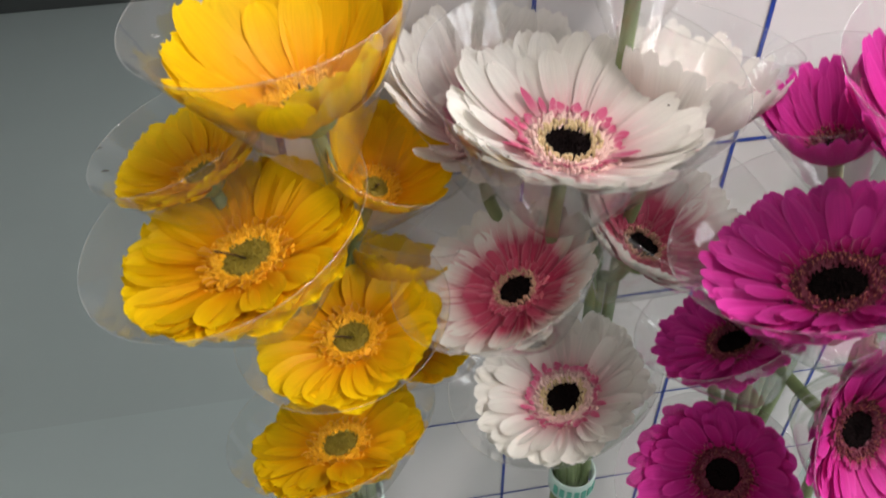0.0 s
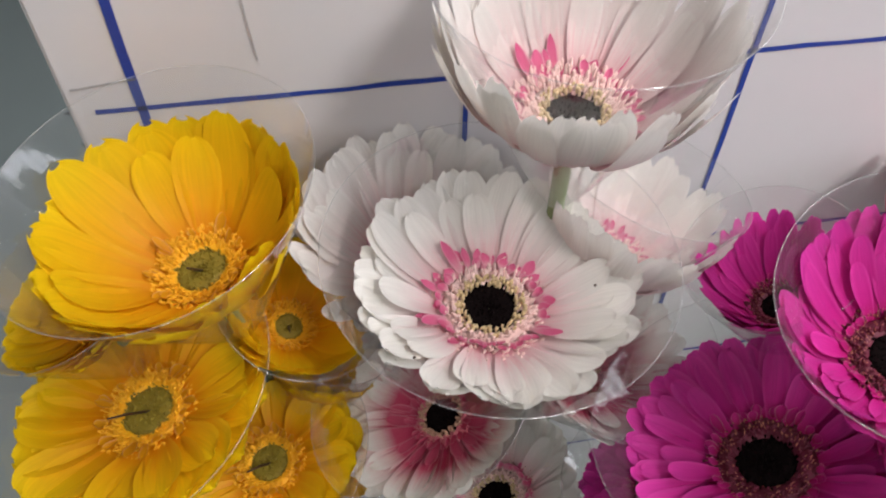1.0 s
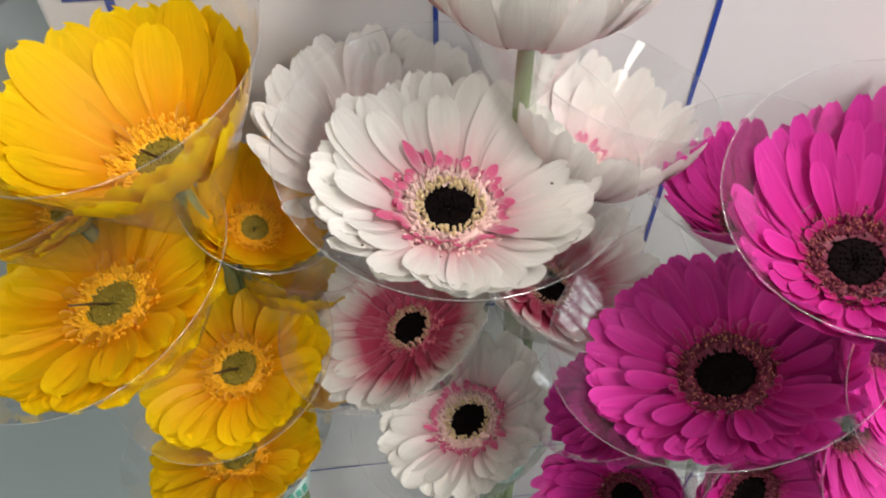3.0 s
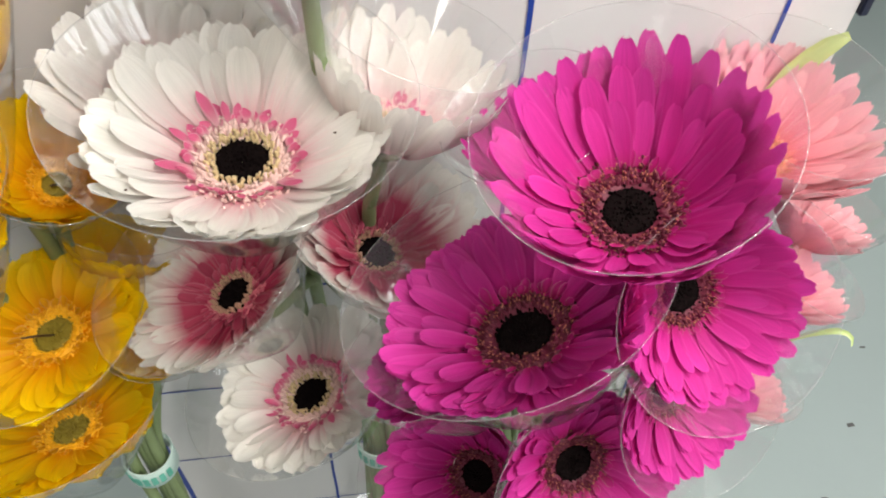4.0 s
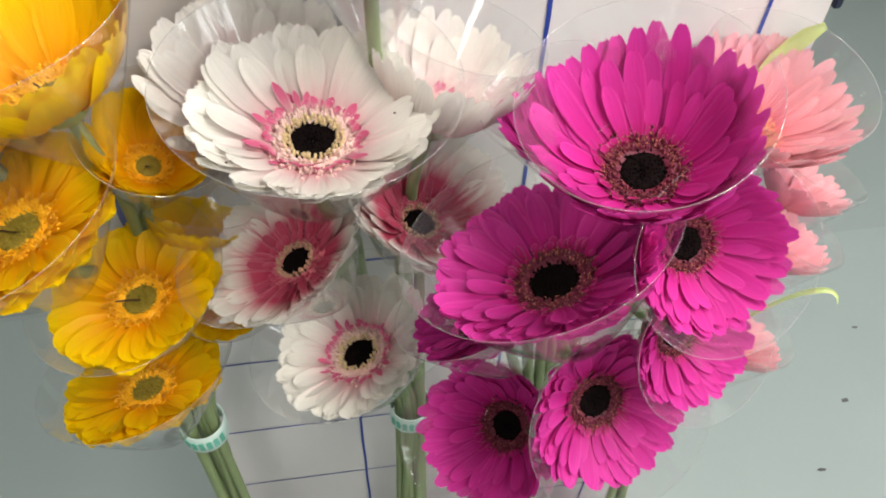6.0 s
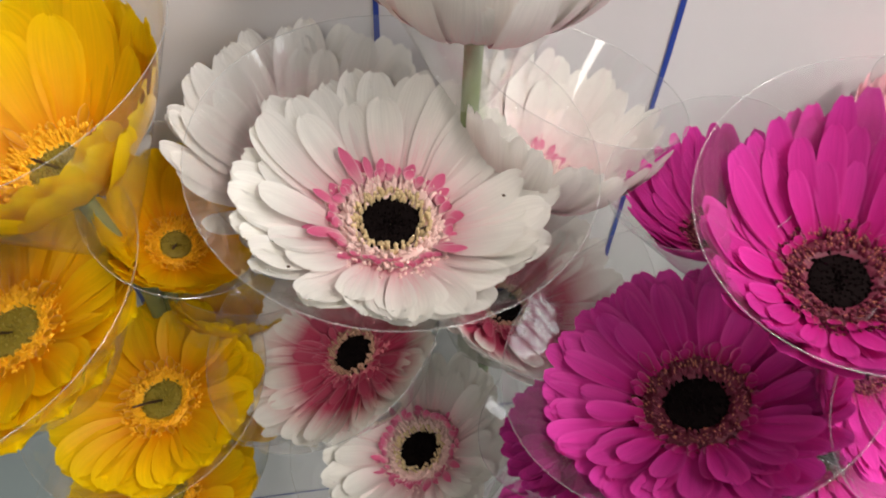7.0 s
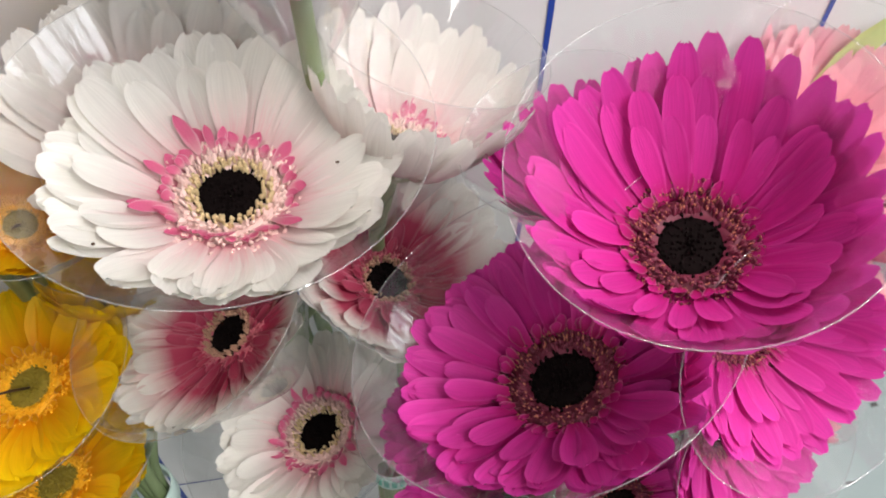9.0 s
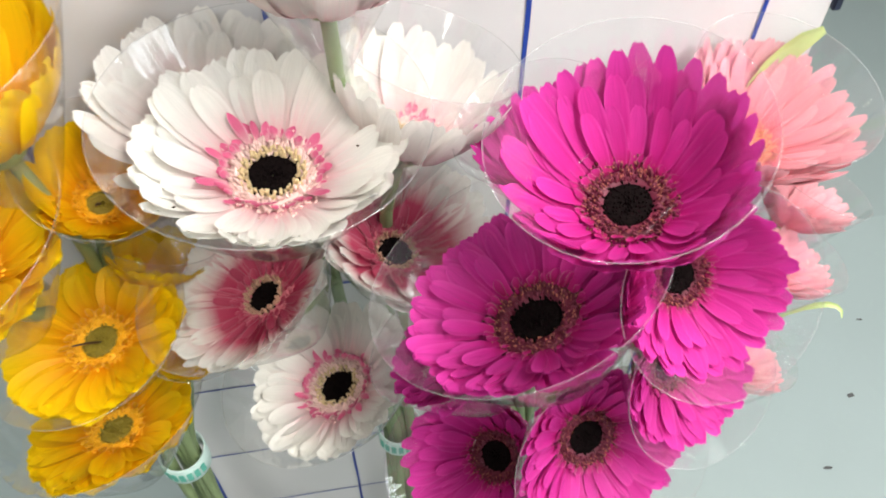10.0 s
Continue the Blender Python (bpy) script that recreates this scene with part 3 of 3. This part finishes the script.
    if pick:
        bm = bmesh.new()
        tube(bm, [Vector((0, 0, 0)), Vector((R * 0.10, 0, R * 0.16)), Vector((R * 0.22, R * 0.02, R * 0.34))], [0.0007, 0.0007, 0.0005], 6)
        ob = part("pick", bm, PICK, root, "thin brown pick")
        ob.matrix_basis = inv @ head @ Matrix.Translation((0, 0, R * 0.04))
    # green calyx under the head
    bm = bmesh.new()
    deep = 0.30
    lathe(bm, [(0.0032, -R * deep), (R * 0.14, -R * (deep - 0.06)), (R * 0.22, -R * 0.17), (R * (fr - 0.14), -R * 0.05), (R * 0.1, R * 0.01)], 24)
    ob = part("calyx", bm, CALYX, root)
    ob.matrix_basis = inv @ head
    # stem
    T = Vector(TIE[bunch]) + Vector((rng.uniform(-0.011, 0.011), rng.uniform(-0.011, 0.011), 0))
    s0 = C - n * R * 0.30
    back = {"yellow": 0.418, "white": 0.424, "magenta": 0.365, "salmon": 0.42}[bunch]
    M = Vector((s0.x * 0.55 + T.x * 0.45, min(back, max(s0.y, back - 0.012)), min(s0.z - 0.05, 0.60)))
    if M.z < T.z + 0.06:
        M = s0.lerp(T, 0.4)
    d1 = (s0.z - M.z) * 0.45
    d2 = (M.z - T.z) * 0.4
    pts = bez(s0, s0 - n * d1, M + Vector((0, 0, d1)), M, 8) + bez(M, M - Vector((0, 0, d2)), T + Vector((0, 0, d2)), T, 8)[1:] + bez(T, T - Vector((0, 0, 0.15)), foot + Vector((0, 0, 0.2)), foot, 8)[1:]
    bm = bmesh.new()
    tube(bm, pts, [0.0040 + 0.0012 * i / (len(pts) - 1) for i in range(len(pts))], 10)
    ob = part("stem", bm, STEM, root)
    ob.matrix_basis = inv
    # clear cup
    rim = R * cup * 1.06
    top = rise + R * 0.30
    if press:
        rim, top = R * 0.80, rise * 0.5
    low = -max(0.045, R * 0.9)
    prof = []
    for i in range(11):
        t = i / 10
        prof.append((0.0055 + (rim - 0.0055) * t ** (0.80 if ratio < 0.5 else 0.92), low + (top - low) * t))
    bm = bmesh.new()
    lathe(bm, prof, 56)
    ob = part("plastic_cup", bm, FILM, root, "clear plastic flower cup")
    ob.visible_shadow = False
    ob.matrix_basis = inv @ head
    bm = bmesh.new()
    ring = [Vector((rim * math.cos(a), rim * math.sin(a), top)) for a in np.linspace(0, 2 * math.pi, 65)]
    tube(bm, ring, [0.00026] * 65, 6)
    part("rim", bm, RIM, ob).visible_shadow = False
    return tagged(root, LABELS[colour][0], "flower", LABELS[colour][1])


heads = [gerbera(i, *row) for i, row in enumerate(HEADS)]

# two dark specks on the petals of the large white flower
for spot in ((0.0919, 0.3419, 0.8028), (0.0074, 0.3179, 0.8021)):
    bm = bmesh.new()
    bmesh.ops.create_icosphere(bm, subdivisions=1, radius=0.0007, matrix=Matrix.Translation(Vector(spot) - heads[0].location) @ Matrix.Diagonal((1.2, 1.0, 0.5, 1)))
    part("speck", bm, PICK, heads[0], "tiny dark speck")


# bands that hold the bunches
def stem_band(x, y, z, label):
    e = new("stem_band")
    e.location = (x, y, z)
    bm = bmesh.new()
    lathe(bm, [(0.019, -0.013), (0.0205, -0.012), (0.0205, 0.012), (0.019, 0.013), (0.018, 0.0), (0.019, -0.013)], 32)
    part("sleeve", bm, BAND, e)
    for k in range(7):
        a = -2.6 + k * 0.32
        bm = bmesh.new()
        box(bm, -0.0022, -0.0004, -0.006, 0.0022, 0.0004, 0.006)
        o = part("printed_mark", bm, BAND_INK, e, smooth=False)
        o.matrix_basis = Matrix.Translation((0.0209 * math.cos(a), 0.0209 * math.sin(a), 0)) @ Matrix.Rotation(a + math.pi / 2, 4, "Z")
    return tagged(e, label, "band", "bands round the bunches")


for k, (x, y, z) in TIE.items():
    stem_band(x, y, z, "pale teal band with green print tied round the %s bunch" % k)


# bucket that holds the bunches
def flower_bucket(x, y, rx):
    e = new("flower_bucket")
    e.location = (x, y, FLOOR)
    bm = bmesh.new()
    lathe(bm, [(0.001, 0.0), (rx * 0.85, 0.0), (rx, 0.14), (rx * 1.04, 0.14), (rx * 1.04, 0.146), (rx * 0.97, 0.146), (rx * 0.82, 0.010), (0.001, 0.010)], 40)
    part("body", bm, BUCKET, e)
    return tagged(e, "low black plastic bucket holding flower stems", "bucket", "flower buckets")


for k, (x, y) in FOOT.items():
    flower_bucket(x, y, 0.053)


# ---- small things ----
def leaf(name, points, width, label):
    """A pointed leaf blade along points, folded a little along its midrib."""
    bm = bmesh.new()
    P = [Vector(p) for p in points]
    rows = []
    n = 12
    curve = bez(*P, n)
    for i, p in enumerate(curve):
        t = i / n
        d = (curve[min(i + 1, n)] - curve[max(i - 1, 0)]).normalized()
        side = d.cross(Vector((0.2, -0.8, 0.5))).normalized()
        up = side.cross(d)
        w = width * math.sin(math.pi * min(0.97, 0.06 + 0.9 * t)) ** 0.8 * (1 + 0.12 * math.sin(t * 21))
        rows.append([bm.verts.new(p + side * w * v + up * abs(v) * w * 0.35) for v in (-1, -0.5, 0, 0.5, 1)])
    for a, b in zip(rows, rows[1:]):
        for k in range(4):
            bm.faces.new((a[k], a[k + 1], b[k + 1], b[k]))
    return tagged(part(name, bm, LEAF, None), label, "leaf", "loose green leaves")


leaf("leaf", [(0.345, 0.392, 0.42), (0.350, 0.440, 0.70), (0.346, 0.440, 0.738), (0.386, 0.434, 0.764)], 0.0135, "pale green leaf rising behind the salmon gerberas")
leaf("leaf", [(0.345, 0.375, 0.42), (0.38, 0.37, 0.55), (0.43, 0.35, 0.60), (0.438, 0.345, 0.56)], 0.003, "thin yellow-green leaf tip beside the salmon gerberas")


# black bucket standing far behind
def far_bucket(x, y, r, h):
    e = new("storage_bucket")
    e.location = (x, y, FLOOR)
    bm = bmesh.new()
    lathe(bm, [(0.001, 0.0), (r * 0.82, 0.0), (r * 0.85, 0.01), (r, h - 0.02), (r * 1.05, h - 0.02), (r * 1.05, h), (r * 0.98, h), (r * 0.82, 0.02), (0.001, 0.02)], 48)
    part("body", bm, BUCKET, e)
    return tagged(e, "large black plastic bucket standing on the grey floor", "bucket")


far_bucket(1.72, 1.86, 0.22, 0.34)

# specks and scuffs on the floor
bm = bmesh.new()
rng = random.Random(9)
for sx, sy in [(-0.80, 1.00), (-0.56, 1.55), (-0.62, 1.66), (-0.47, 1.25), (0.77, 0.47), (0.95, 0.72)] + [(rng.uniform(-1.6, 1.8), rng.uniform(0.3, 2.1)) for _ in range(26)]:
    r = rng.uniform(0.003, 0.010)
    vs = [bm.verts.new((sx + r * rng.uniform(0.5, 1.4) * math.cos(a) * 1.5, sy + r * rng.uniform(0.5, 1.2) * math.sin(a), FLOOR + 0.0012)) for a in np.linspace(0, 6.283, 9)[:-1]]
    bm.faces.new(vs)
tagged(part("floor_speck", bm, GRIME, None, smooth=False), "small dark specks of dirt on the grey floor", "dirt", kind="stuff")
